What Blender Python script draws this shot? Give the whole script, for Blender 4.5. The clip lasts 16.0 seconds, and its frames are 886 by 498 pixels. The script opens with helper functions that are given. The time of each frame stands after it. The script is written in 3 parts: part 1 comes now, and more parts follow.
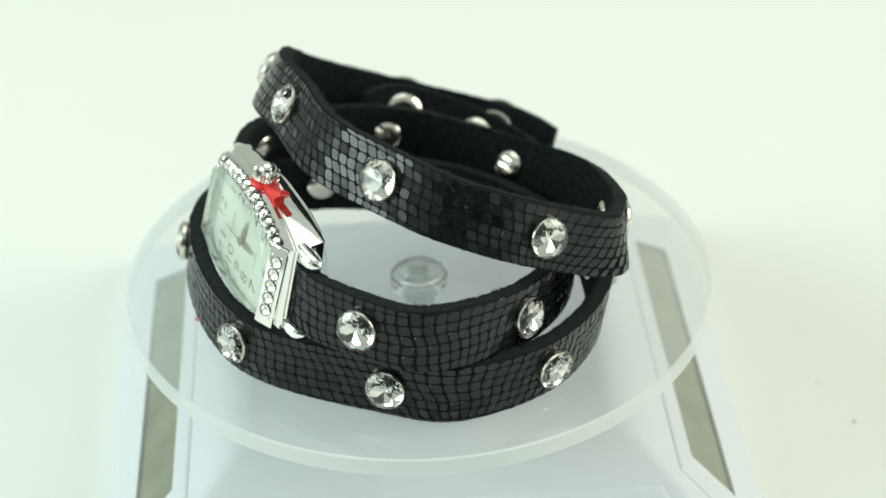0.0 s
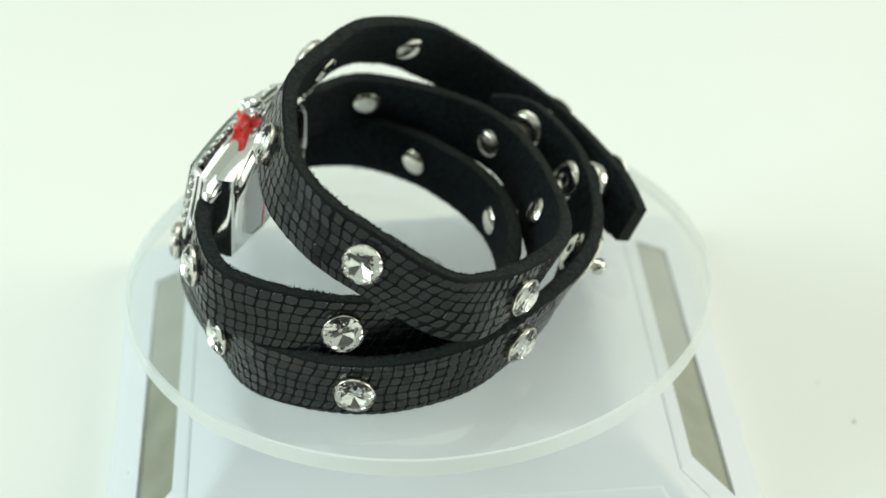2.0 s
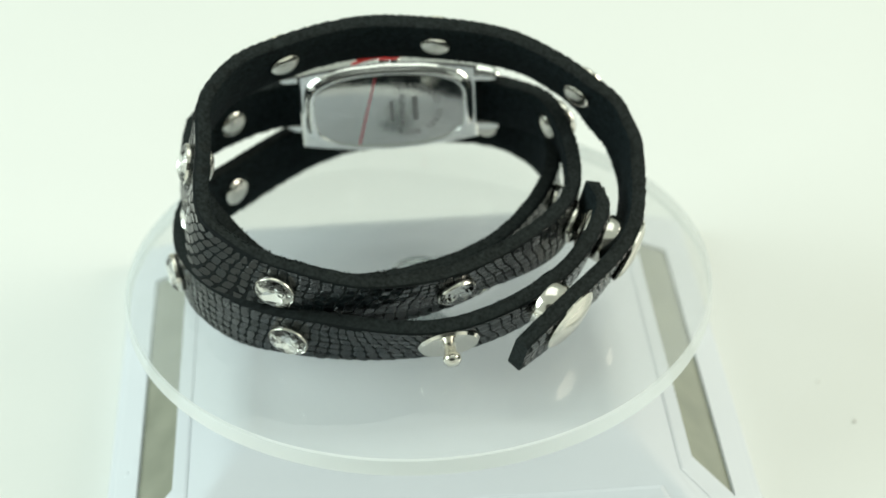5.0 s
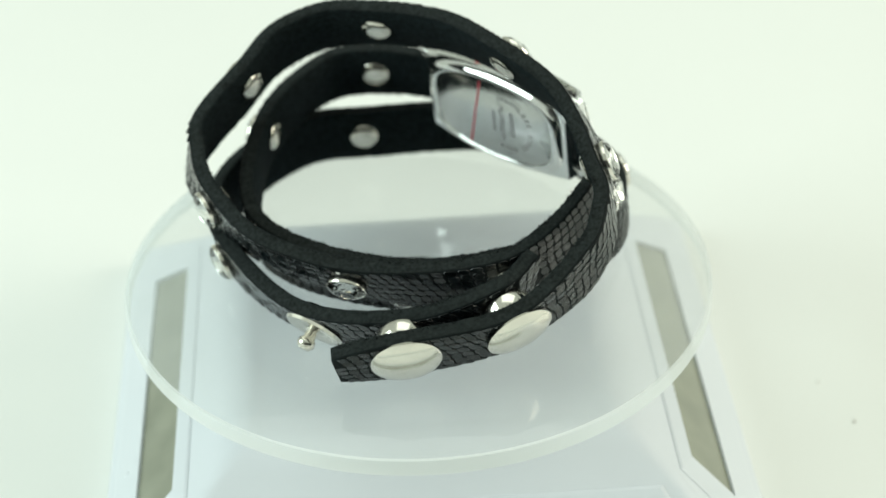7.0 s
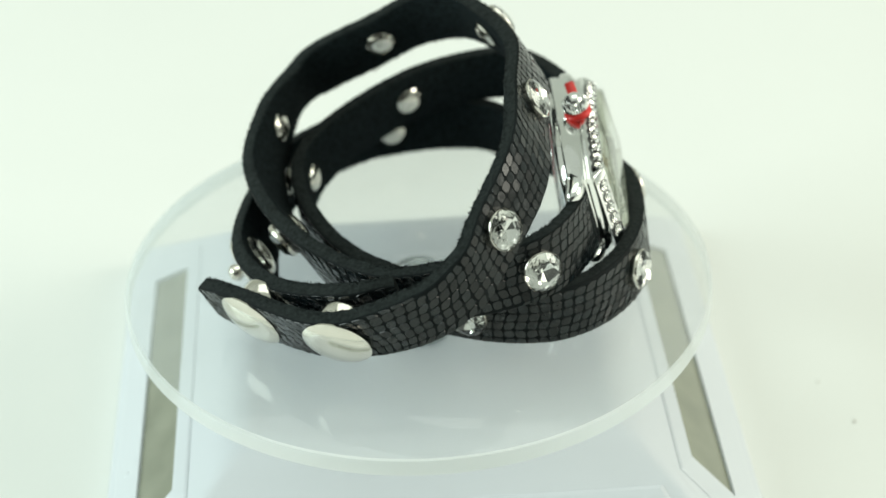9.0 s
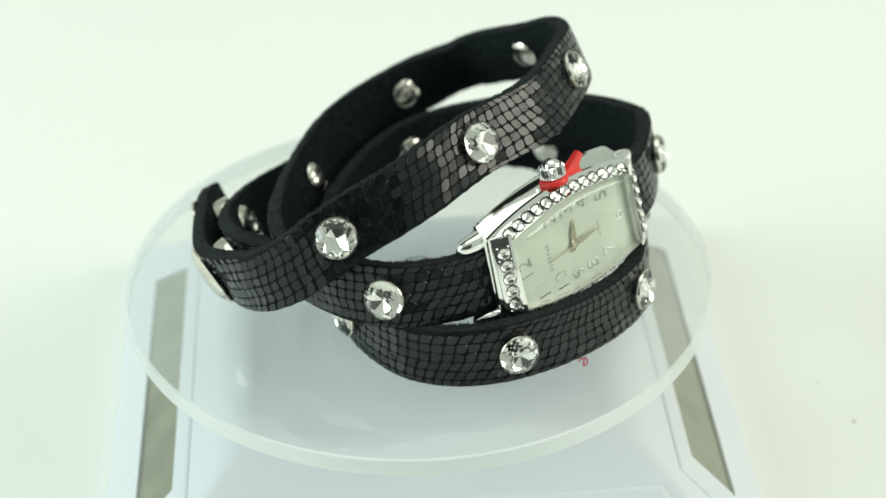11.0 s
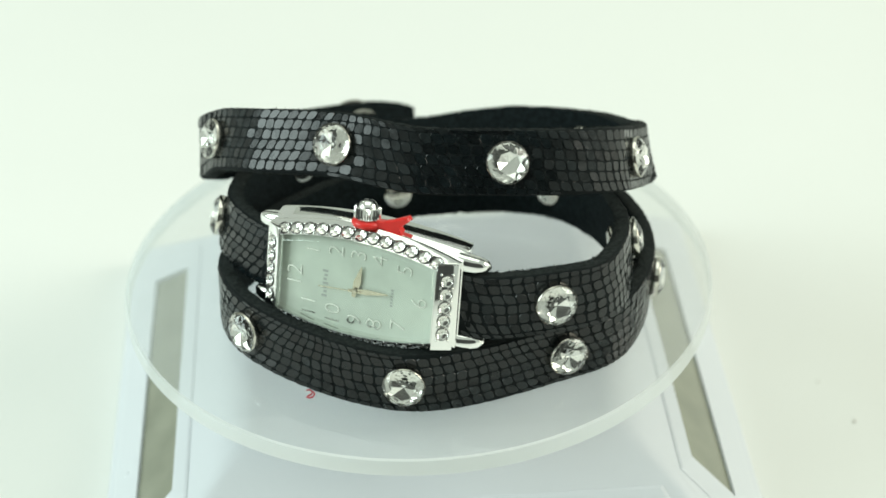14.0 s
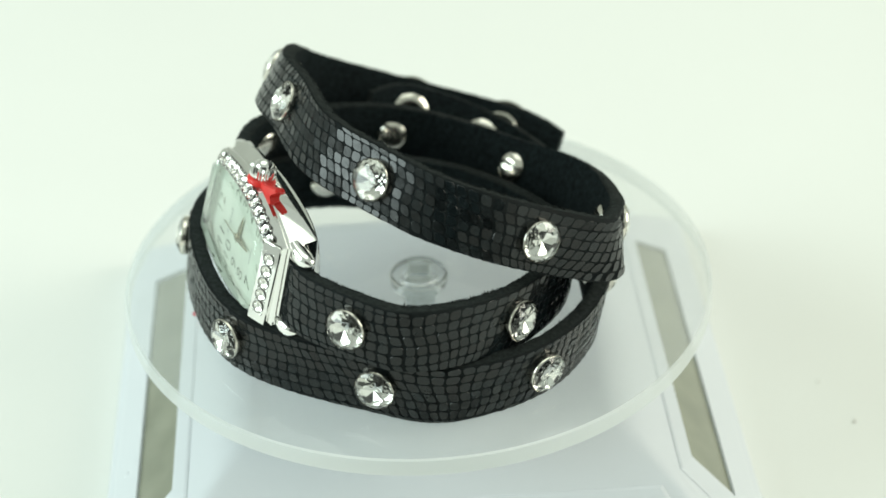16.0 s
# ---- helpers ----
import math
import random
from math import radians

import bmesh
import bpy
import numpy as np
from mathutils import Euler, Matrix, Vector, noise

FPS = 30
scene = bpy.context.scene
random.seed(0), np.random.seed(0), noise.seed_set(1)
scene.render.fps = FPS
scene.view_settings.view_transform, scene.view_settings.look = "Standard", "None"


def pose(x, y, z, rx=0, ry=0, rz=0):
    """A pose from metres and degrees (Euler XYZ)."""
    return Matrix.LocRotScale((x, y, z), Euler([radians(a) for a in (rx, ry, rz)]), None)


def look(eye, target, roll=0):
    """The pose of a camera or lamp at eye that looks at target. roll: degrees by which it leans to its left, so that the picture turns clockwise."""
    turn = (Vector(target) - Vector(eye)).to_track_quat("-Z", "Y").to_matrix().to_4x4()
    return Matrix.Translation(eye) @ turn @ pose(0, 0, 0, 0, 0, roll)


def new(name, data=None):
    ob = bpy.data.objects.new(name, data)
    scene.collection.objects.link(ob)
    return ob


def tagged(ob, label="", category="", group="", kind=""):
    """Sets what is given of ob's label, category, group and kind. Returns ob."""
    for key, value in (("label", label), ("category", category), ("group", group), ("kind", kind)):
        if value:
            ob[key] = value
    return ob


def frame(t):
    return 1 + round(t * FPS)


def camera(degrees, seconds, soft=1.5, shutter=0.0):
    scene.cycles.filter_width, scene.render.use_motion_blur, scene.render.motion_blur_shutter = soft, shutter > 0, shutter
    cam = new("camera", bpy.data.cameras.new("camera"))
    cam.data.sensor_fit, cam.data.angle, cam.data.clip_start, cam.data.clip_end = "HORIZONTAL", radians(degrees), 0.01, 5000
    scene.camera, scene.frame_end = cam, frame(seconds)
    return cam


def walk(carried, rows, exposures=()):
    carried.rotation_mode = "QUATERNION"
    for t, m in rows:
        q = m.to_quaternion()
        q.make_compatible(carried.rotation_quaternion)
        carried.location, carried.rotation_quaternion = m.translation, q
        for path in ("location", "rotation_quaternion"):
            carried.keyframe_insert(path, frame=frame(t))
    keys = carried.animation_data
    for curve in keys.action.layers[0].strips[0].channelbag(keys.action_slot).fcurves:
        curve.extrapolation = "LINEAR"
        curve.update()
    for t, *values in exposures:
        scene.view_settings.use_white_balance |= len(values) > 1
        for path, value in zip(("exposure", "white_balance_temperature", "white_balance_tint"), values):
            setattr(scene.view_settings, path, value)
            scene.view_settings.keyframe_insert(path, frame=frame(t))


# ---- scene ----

MM = 0.001
PERIOD = 15.9          # seconds for one turn of the disc
SECONDS = 16.0
AXIS_X = -0.0005       # where the disc's axle stands
START_TURN = 0.95      # degrees that the disc is turned at the start

# ---- camera ----
cam = camera(25.76, SECONDS, soft=1.6)
cam.data.dof.use_dof, cam.data.dof.focus_distance, cam.data.dof.aperture_fstop = True, 0.274, 17.0
EYE = pose(0.0, -0.25, 0.17625, 90 - 34.67, 0, -0.795) @ pose(0, 0, 0, 0, 0, -1.873)
walk(cam, [(0.0, EYE), (SECONDS, EYE)], exposures=[(0.0, 0.04), (SECONDS, 0.04)])

# ---- light ----
world = bpy.data.worlds.new("studio")
world.use_nodes = True
scene.world = world
back = world.node_tree.nodes["Background"]
back.inputs["Color"].default_value = (0.88, 1.0, 0.87, 1)
back.inputs["Strength"].default_value = 0.53


def softbox(name, eye, target, wide, high, watts, colour=(0.93, 1, 0.91)):
    data = bpy.data.lights.new(name, "AREA")
    data.shape, data.size, data.size_y, data.energy, data.color = "RECTANGLE", wide, high, watts, colour
    ob = new(name, data)
    ob.matrix_world = look(eye, target)
    return ob


# Unseen lamps, added: the sides for glints and fill, the top for the paper.
softbox("softbox", (-0.82, -0.14, 0.40), (0, 0, 0.02), 0.55, 0.5, 5.8, (0.83, 0.99, 0.96))
softbox("softbox", (0.86, -0.06, 0.42), (0, 0, 0.02), 0.55, 0.5, 5.2, (1.0, 0.98, 0.84))
softbox("softbox", (0.03, 0.2, 1.05), (0, 0.0, 0), 0.9, 0.8, 2.7, (0.92, 1, 0.89))


# ---- materials ----
def material(name):
    m = bpy.data.materials.new(name)
    m.use_nodes = True
    return m, m.node_tree.nodes, m.node_tree.links, m.node_tree.nodes["Principled BSDF"]


def surface(name, colour, rough, metal=0.0, grain=0.0, scale=400.0, bump=0.0, bump_scale=3000.0, spread=0.0, coat=0.0, island=0.0, shine=0.5):
    """A principled surface: two noises vary its colour and roughness, a third gives fine relief."""
    m, nodes, links, b = material(name)
    b.inputs["Roughness"].default_value = rough
    b.inputs["Metallic"].default_value = metal
    b.inputs["Coat Weight"].default_value = coat
    b.inputs["Specular IOR Level"].default_value = shine
    coords = nodes.new("ShaderNodeTexCoord")
    noise_a = nodes.new("ShaderNodeTexNoise")
    noise_a.inputs["Scale"].default_value = scale
    noise_a.inputs["Detail"].default_value = 5
    links.new(coords.outputs["Object"], noise_a.inputs["Vector"])
    ramp = nodes.new("ShaderNodeMapRange")
    ramp.inputs["From Min"].default_value, ramp.inputs["From Max"].default_value = 0.3, 0.7
    ramp.inputs["To Min"].default_value, ramp.inputs["To Max"].default_value = 1 - grain, 1 + grain
    links.new(noise_a.outputs["Fac"], ramp.inputs["Value"])
    value = ramp.outputs["Result"]
    if island:
        geo = nodes.new("ShaderNodeNewGeometry")
        vary = nodes.new("ShaderNodeMapRange")
        vary.inputs["To Min"].default_value, vary.inputs["To Max"].default_value = 1 - island, 1 + island
        links.new(geo.outputs["Random Per Island"], vary.inputs["Value"])
        times = nodes.new("ShaderNodeMath")
        times.operation = "MULTIPLY"
        links.new(value, times.inputs[0])
        links.new(vary.outputs["Result"], times.inputs[1])
        value = times.outputs[0]
    mix = nodes.new("ShaderNodeVectorMath")
    mix.operation = "SCALE"
    mix.inputs[0].default_value = colour
    links.new(value, mix.inputs["Scale"])
    links.new(mix.outputs["Vector"], b.inputs["Base Color"])
    if spread:
        r = nodes.new("ShaderNodeMapRange")
        r.inputs["From Min"].default_value, r.inputs["From Max"].default_value = 0.3, 0.7
        r.inputs["To Min"].default_value, r.inputs["To Max"].default_value = max(0.02, rough - spread), min(1, rough + spread)
        links.new(noise_a.outputs["Fac"], r.inputs["Value"])
        links.new(r.outputs["Result"], b.inputs["Roughness"])
    if bump:
        noise_b = nodes.new("ShaderNodeTexNoise")
        noise_b.inputs["Scale"].default_value = bump_scale
        noise_b.inputs["Detail"].default_value = 3
        links.new(coords.outputs["Object"], noise_b.inputs["Vector"])
        bp = nodes.new("ShaderNodeBump")
        bp.inputs["Strength"].default_value = bump
        bp.inputs["Distance"].default_value = 0.0001
        links.new(noise_b.outputs["Fac"], bp.inputs["Height"])
        links.new(bp.outputs["Normal"], b.inputs["Normal"])
    return m


def glass(name, ior, colour=(1, 1, 1), rough=0.0):
    m, nodes, links, b = material(name)
    b.inputs["Base Color"].default_value = (*colour, 1)
    b.inputs["Roughness"].default_value = rough
    b.inputs["IOR"].default_value = ior
    b.inputs["Transmission Weight"].default_value = 1
    return m


def clear_sheet(name, gloss_ior, tint, haze=0.0, rough=0.02):
    """A clear sheet too thin to bend the view: it lets light pass and mirrors by Fresnel's law; haze adds a milky share."""
    m, nodes, links, b = material(name)
    nodes.remove(b)
    out = nodes["Material Output"]
    clear = nodes.new("ShaderNodeBsdfTransparent")
    clear.inputs["Color"].default_value = (*tint, 1)
    gloss = nodes.new("ShaderNodeBsdfGlossy")
    gloss.inputs["Roughness"].default_value = rough
    base = clear.outputs["BSDF"]
    if haze:
        milk = nodes.new("ShaderNodeBsdfTranslucent")
        milk.inputs["Color"].default_value = (0.93, 0.96, 0.95, 1)
        white = nodes.new("ShaderNodeBsdfDiffuse")
        white.inputs["Color"].default_value = (0.88, 0.91, 0.90, 1)
        both = nodes.new("ShaderNodeMixShader")
        both.inputs["Fac"].default_value = 0.5
        links.new(milk.outputs[0], both.inputs[1])
        links.new(white.outputs[0], both.inputs[2])
        dim = nodes.new("ShaderNodeMixShader")
        dim.inputs["Fac"].default_value = haze
        links.new(base, dim.inputs[1])
        links.new(both.outputs[0], dim.inputs[2])
        base = dim.outputs[0]
    mixed = nodes.new("ShaderNodeMixShader")
    if gloss_ior:
        fres = nodes.new("ShaderNodeFresnel")
        fres.inputs["IOR"].default_value = gloss_ior
        links.new(fres.outputs["Fac"], mixed.inputs["Fac"])
    else:
        mixed.inputs["Fac"].default_value = 0.07
    links.new(base, mixed.inputs[1])
    links.new(gloss.outputs["BSDF"], mixed.inputs[2])
    links.new(mixed.outputs["Shader"], out.inputs["Surface"])
    return m


PAPER = surface("white_paper", (0.80, 0.81, 0.78), 0.75, grain=0.015, scale=9, bump=0.15, bump_scale=900)
PLASTIC = surface("white_plastic", (0.64, 0.67, 0.71), 0.35, grain=0.01, scale=60, bump=0.06, bump_scale=1500)
PANEL = surface("solar_panel", (0.25, 0.26, 0.20), 0.12, grain=0.12, scale=120, spread=0.05)
CRUMB = surface("brown_crumb", (0.58, 0.56, 0.52), 0.8, grain=0.2, scale=2000)
DARK_PANEL = surface("dark_panel", (0.06, 0.06, 0.06), 0.9, grain=0.1, scale=3)
LEATHER = surface("black_leather", (0.007, 0.0095, 0.010), 0.6, grain=0.3, scale=700, bump=0.35, bump_scale=2500, spread=0.1, shine=0.08)
SCALE = surface("snake_scale", (0.004, 0.0068, 0.0078), 0.21, grain=0.3, scale=900, bump=0.12, bump_scale=3000, spread=0.08, island=0.5, shine=0.43)
SUEDE = surface("black_suede", (0.008, 0.012, 0.013), 0.95, grain=0.5, scale=1500, bump=0.8, bump_scale=5000, shine=0.08)
EDGE = surface("cut_leather_edge", (0.019, 0.023, 0.0225), 0.85, grain=0.4, scale=1800, bump=0.8, bump_scale=6000, shine=0.06)
CHROME = surface("chrome", (0.92, 0.92, 0.90), 0.07, metal=1.0, grain=0.03, scale=300, spread=0.03)
NICKEL = surface("nickel", (0.74, 0.71, 0.64), 0.16, metal=1.0, grain=0.05, scale=500, spread=0.06)
STEEL = surface("brushed_steel", (0.62, 0.62, 0.61), 0.14, metal=1.0, grain=0.05, scale=900, spread=0.06, bump=0.05)
# The shade of the recess round the small stones is put into this metal's colour.
SEAT = surface("shaded_setting", (0.13, 0.13, 0.125), 0.3, metal=1.0, grain=0.2, scale=1200)
FOIL = surface("silver_foil", (0.90, 0.90, 0.88), 0.03, metal=1.0)
GEM = glass("lead_crystal", 1.56, (0.985, 0.985, 0.97))
DIAL = surface("pearl_dial", (0.66, 0.72, 0.64), 0.32, grain=0.09, scale=190, coat=0.4)
SILVER_PRINT = surface("silver_numeral", (0.78, 0.79, 0.76), 0.16, metal=1.0)
GREY_PRINT = surface("grey_print", (0.46, 0.49, 0.46), 0.6)
ETCH = surface("etched_print", (0.28, 0.28, 0.28), 0.5)
GOLD = surface("pale_gold", (0.66, 0.60, 0.48), 0.2, metal=1.0)
RED = surface("red_plastic", (0.72, 0.025, 0.02), 0.35, grain=0.08, scale=500)
THREAD = surface("red_thread", (0.55, 0.06, 0.08), 0.8)
# haze here: milky white mixed into the clear top to brighten the view through it
ACRYLIC = clear_sheet("clear_acrylic", 1.45, (0.99, 1.0, 1.0), haze=0.25)
ACRYLIC_UNDER = clear_sheet("clear_acrylic_underside", None, (0.99, 0.99, 0.99))
ACRYLIC_RIM = clear_sheet("polished_acrylic_rim", None, (0.98, 0.99, 0.98), haze=0.78, rough=0.1)
HUB = clear_sheet("clear_hub", None, (0.68, 0.72, 0.73), haze=0.12, rough=0.1)
HUB_GLASS = glass("hub_acrylic", 1.45, (0.95, 0.97, 0.97))
WATCH_GLASS = clear_sheet("watch_glass", 1.5, (0.97, 0.99, 0.97))


# ---- building blocks ----
def part(name, bm, materials, parent=None, label="", smooth=None):
    """Links a bmesh as one mesh object, in metres, under a thing or a part."""
    me = bpy.data.meshes.new(name)
    bm.normal_update()
    bm.to_mesh(me)
    bm.free()
    for m in materials if isinstance(materials, (list, tuple)) else [materials]:
        me.materials.append(m)
    if smooth is not None:
        me.polygons.foreach_set("use_smooth", [True] * len(me.polygons))
        if smooth < 179:
            me.set_sharp_from_angle(angle=radians(smooth))
    ob = new(name, me)
    if parent is not None:
        ob.parent = parent
    if label:
        ob["label"] = label
    return ob


def shared(name, mesh, parent, m, label=""):
    ob = new(name, mesh)
    ob.parent = parent
    ob.matrix_basis = m
    if label:
        ob["label"] = label
    return ob


def lathe(profile, steps=32, bm=None, close=True, mat=None):
    """Turns (radius, height, material) points, in millimetres, about z."""
    bm = bm or bmesh.new()
    rings = []
    for p in profile:
        r, h = p[0], p[1]
        if r < 1e-6:
            rings.append([bm.verts.new((0, 0, h * MM))])
        else:
            rings.append([bm.verts.new((r * MM * math.cos(a), r * MM * math.sin(a), h * MM)) for a in (math.tau * k / steps for k in range(steps))])
    for i in range(len(rings) - 1):
        a, b = rings[i], rings[i + 1]
        for k in range(steps):
            j = (k + 1) % steps
            if len(a) == 1 and len(b) == 1:
                continue
            if len(a) == 1:
                f = bm.faces.new((a[0], b[k], b[j]))
            elif len(b) == 1:
                f = bm.faces.new((a[k], b[0], a[j]))
            else:
                f = bm.faces.new((a[k], b[k], b[j], a[j]))
            if len(profile[i]) > 2:
                f.material_index = profile[i][2]
    bmesh.ops.recalc_face_normals(bm, faces=bm.faces)
    return bm


def loft(loops, bm=None, cap=True):
    """Joins closed loops of points (millimetres) of equal length."""
    bm = bm or bmesh.new()
    rows = [[bm.verts.new(Vector(p) * MM) for p in loop] for loop in loops]
    n = len(rows[0])
    made = []
    for a, b in zip(rows, rows[1:]):
        for k in range(n):
            made.append(bm.faces.new((a[k], a[(k + 1) % n], b[(k + 1) % n], b[k])))
    if cap:
        made.append(bm.faces.new(rows[0][::-1]))
        made.append(bm.faces.new(rows[-1]))
    bmesh.ops.recalc_face_normals(bm, faces=made)
    return bm


def block(size, centre=(0, 0, 0), bevel=0.2, bm=None, segments=2):
    """A bevelled box, millimetres."""
    bm = bm or bmesh.new()
    made = bmesh.ops.create_cube(bm, size=1.0, matrix=Matrix.Translation(Vector(centre) * MM) @ Matrix.Diagonal((*(s * MM for s in size), 1)))
    if bevel:
        edges = list({e for v in made["verts"] for e in v.link_edges})
        bmesh.ops.bevel(bm, geom=edges, offset=bevel * MM, segments=segments, affect="EDGES", profile=0.5)
    return bm


def tube(points, radius, steps=8, bm=None):
    """A round rod along points, millimetres."""
    loops = []
    pts = [Vector(p) for p in points]
    for i, p in enumerate(pts):
        t = (pts[min(i + 1, len(pts) - 1)] - pts[max(i - 1, 0)]).normalized()
        side = t.orthogonal().normalized() if i == 0 else (side - side.dot(t) * t).normalized()
        up = t.cross(side)
        loops.append([p + radius * (math.cos(a) * side + math.sin(a) * up) for a in (math.tau * k / steps for k in range(steps))])
    return loft(loops, bm)


def lettering(text, size, m, bm, thin=0.0):
    """Adds the outline of a text, size in millimetres, lying in the plane of m (metres), to bm."""
    data = bpy.data.curves.new("text", "FONT")
    data.body, data.size, data.align_x, data.align_y, data.extrude = text, size * MM, "CENTER", "CENTER", 0.07 * MM
    data.resolution_u, data.offset = 3, thin * MM
    ob = new("text", data)
    me = bpy.data.meshes.new_from_object(ob.evaluated_get(bpy.context.evaluated_depsgraph_get()))
    me.transform(m)
    bm.from_mesh(me)
    bpy.data.objects.remove(ob)
    bpy.data.meshes.remove(me)
    bpy.data.curves.remove(data)


# ---- setting: table, unseen dark panel ----
def build_table():
    bm = bmesh.new()
    z = -34 * MM
    near, far, half = -1.6, 1.5, 2.0
    rows = [(near, z), (0.0, z), (far, z)] + [(far + 0.5 * math.sin(a), z + 0.5 * (1 - math.cos(a))) for a in (math.pi / 2 * k / 10 for k in range(1, 11))] + [(far + 0.5, 2.2)]
    verts = [[bm.verts.new((x, y, h)) for x in (-half, 0, half)] for y, h in rows]
    for a, b in zip(verts, verts[1:]):
        for k in range(2):
            bm.faces.new((a[k], a[k + 1], b[k + 1], b[k]))
    tagged(part("ground", bm, PAPER, smooth=180), "white seamless paper sweep with faint specks, lit evenly", "paper backdrop", kind="structure")
    # Unseen panel added behind the camera: darkens reflections and cuts front fill.
    bm = bmesh.new()
    block((1500, 60, 1100), (0, -1300, 516), 4, bm)
    tagged(part("panel_behind_camera", bm, DARK_PANEL), "unseen plain dark panel added behind the camera to darken reflections", "wall", kind="structure")


def build_specks():
    for x, y, r in ((71.4, -1.8, 0.36), (67.3, 9.0, 0.2)):
        bm = lathe([(0, 0.25), (r * 0.7, 0.2), (r, 0)], 7)
        ob = part("speck", bm, CRUMB)
        ob.location = (x * MM, y * MM, -33.95 * MM)
        tagged(ob, "tiny dark crumb of dirt on the paper", "speck", "specks on the paper")


# ---- turntable base ----
SLOPE = 1.2
TOP_Z, TOP_HALF = -12.0, 30.2


def ring_at(d, grow=0.0, corner=2.0):
    """The square outline of the base d millimetres under its top."""
    h = TOP_HALF + SLOPE * d + grow
    z = TOP_Z - d
    out = []
    for k in range(4):
        for a in range(5):
            ang = math.pi / 2 * k + math.pi / 2 * a / 4
            cx = (h - corner) * (1 if k in (0, 3) else -1)
            cy = (h - corner) * (1 if k in (0, 1) else -1)
            out.append((cx + corner * math.cos(ang), cy + corner * math.sin(ang) + 2.0, z))
    return out


def build_base():
    base = new("display_turntable")
    base.rotation_euler = (0, 0, radians(2.0))
    base.location.x = -0.45 * MM
    tagged(base, "white plastic pyramid-shaped solar turntable base with dark side panels", "turntable base")
    part("shell", loft([ring_at(0.3, -5.0), ring_at(0.02, -3.6), ring_at(0, -2.4), ring_at(0.15, -1.6), ring_at(0.5, -0.8), ring_at(1.2, -0.15), ring_at(2.2, 0.0), ring_at(17.2, 0.0), [(x, y, z - 0.6) for x, y, z in ring_at(17.4, 0.4)], [(x, y, -33.6) for x, y, z in ring_at(17.4, 0.8)], [(x, y, -34) for x, y, z in ring_at(17.4, 0.3)]]), PLASTIC, base, smooth=30)
    # framed panel on each slope, lying 0.3 mm proud, the pane sunk in its frame
    for k in range(4):
        turn = Matrix.Translation((0, 2 * MM, 0)) @ pose(0, 0, 0, 0, 0, 90 * k)

        def on_slope(y, d, out=0.0):
            nrm = Vector((1, 0, SLOPE)).normalized()
            return Vector((TOP_HALF + SLOPE * d, y, TOP_Z - d)) + nrm * out
        d0, d1, y0, y1 = 7.5, 12.8, 29.3, 33.2
        inner = [(-y0, d0), (y0, d0), (y1, d1), (-y1, d1)]
        outer = [(-33.8, 5.6), (33.8, 5.6), (43.0, 16.6), (-43.0, 16.6)]
        frame_ob = part("panel_frame", loft([[on_slope(*p, -0.1) for p in outer], [on_slope(p[0] * 0.996, p[1] + (0.1 if p[1] < 10 else -0.1), 0.16) for p in outer], [on_slope(p[0] * 0.985, p[1] + (0.35 if p[1] < 10 else -0.35), 0.34) for p in outer], [on_slope(*p, 0.6) for p in inner], [on_slope(*p, 0.05) for p in inner]], cap=False), PLASTIC, base)
        frame_ob.matrix_basis = turn
        pane = [(-y0 - 0.05, d0 - 0.05), (y0 + 0.05, d0 - 0.05), (y1 + 0.05, d1 + 0.05), (-y1 - 0.05, d1 + 0.05)]
        pane_ob = part("solar_pane", loft([[on_slope(*p, -0.1) for p in pane], [on_slope(*p, 0.12) for p in pane]]), PANEL, base, "dark glossy solar pane")
        pane_ob.matrix_basis = turn
    part("spindle", lathe([(0, -2.4), (2.2, -2.4), (2.4, -2.8), (2.4, -9), (5, -11.9), (0, -11.9)], 24), HUB, base, "clear plastic spindle under the disc", smooth=40)
    lump = part("moulding_nub", lathe([(0, 0.9), (0.6, 0.8), (1.0, 0.4), (1.1, -0.4), (0, -0.4)], 16), PLASTIC, base, "small white moulding nub on the frame", smooth=60)
    lump.matrix_basis = pose(-47.6 * MM, -14.6 * MM, -26.9 * MM, 0, -40, 0)
    return base


# ---- acrylic disc ----
DISC_R, DISC_T = 46.1, 3.1
DISC_Z = -0.3


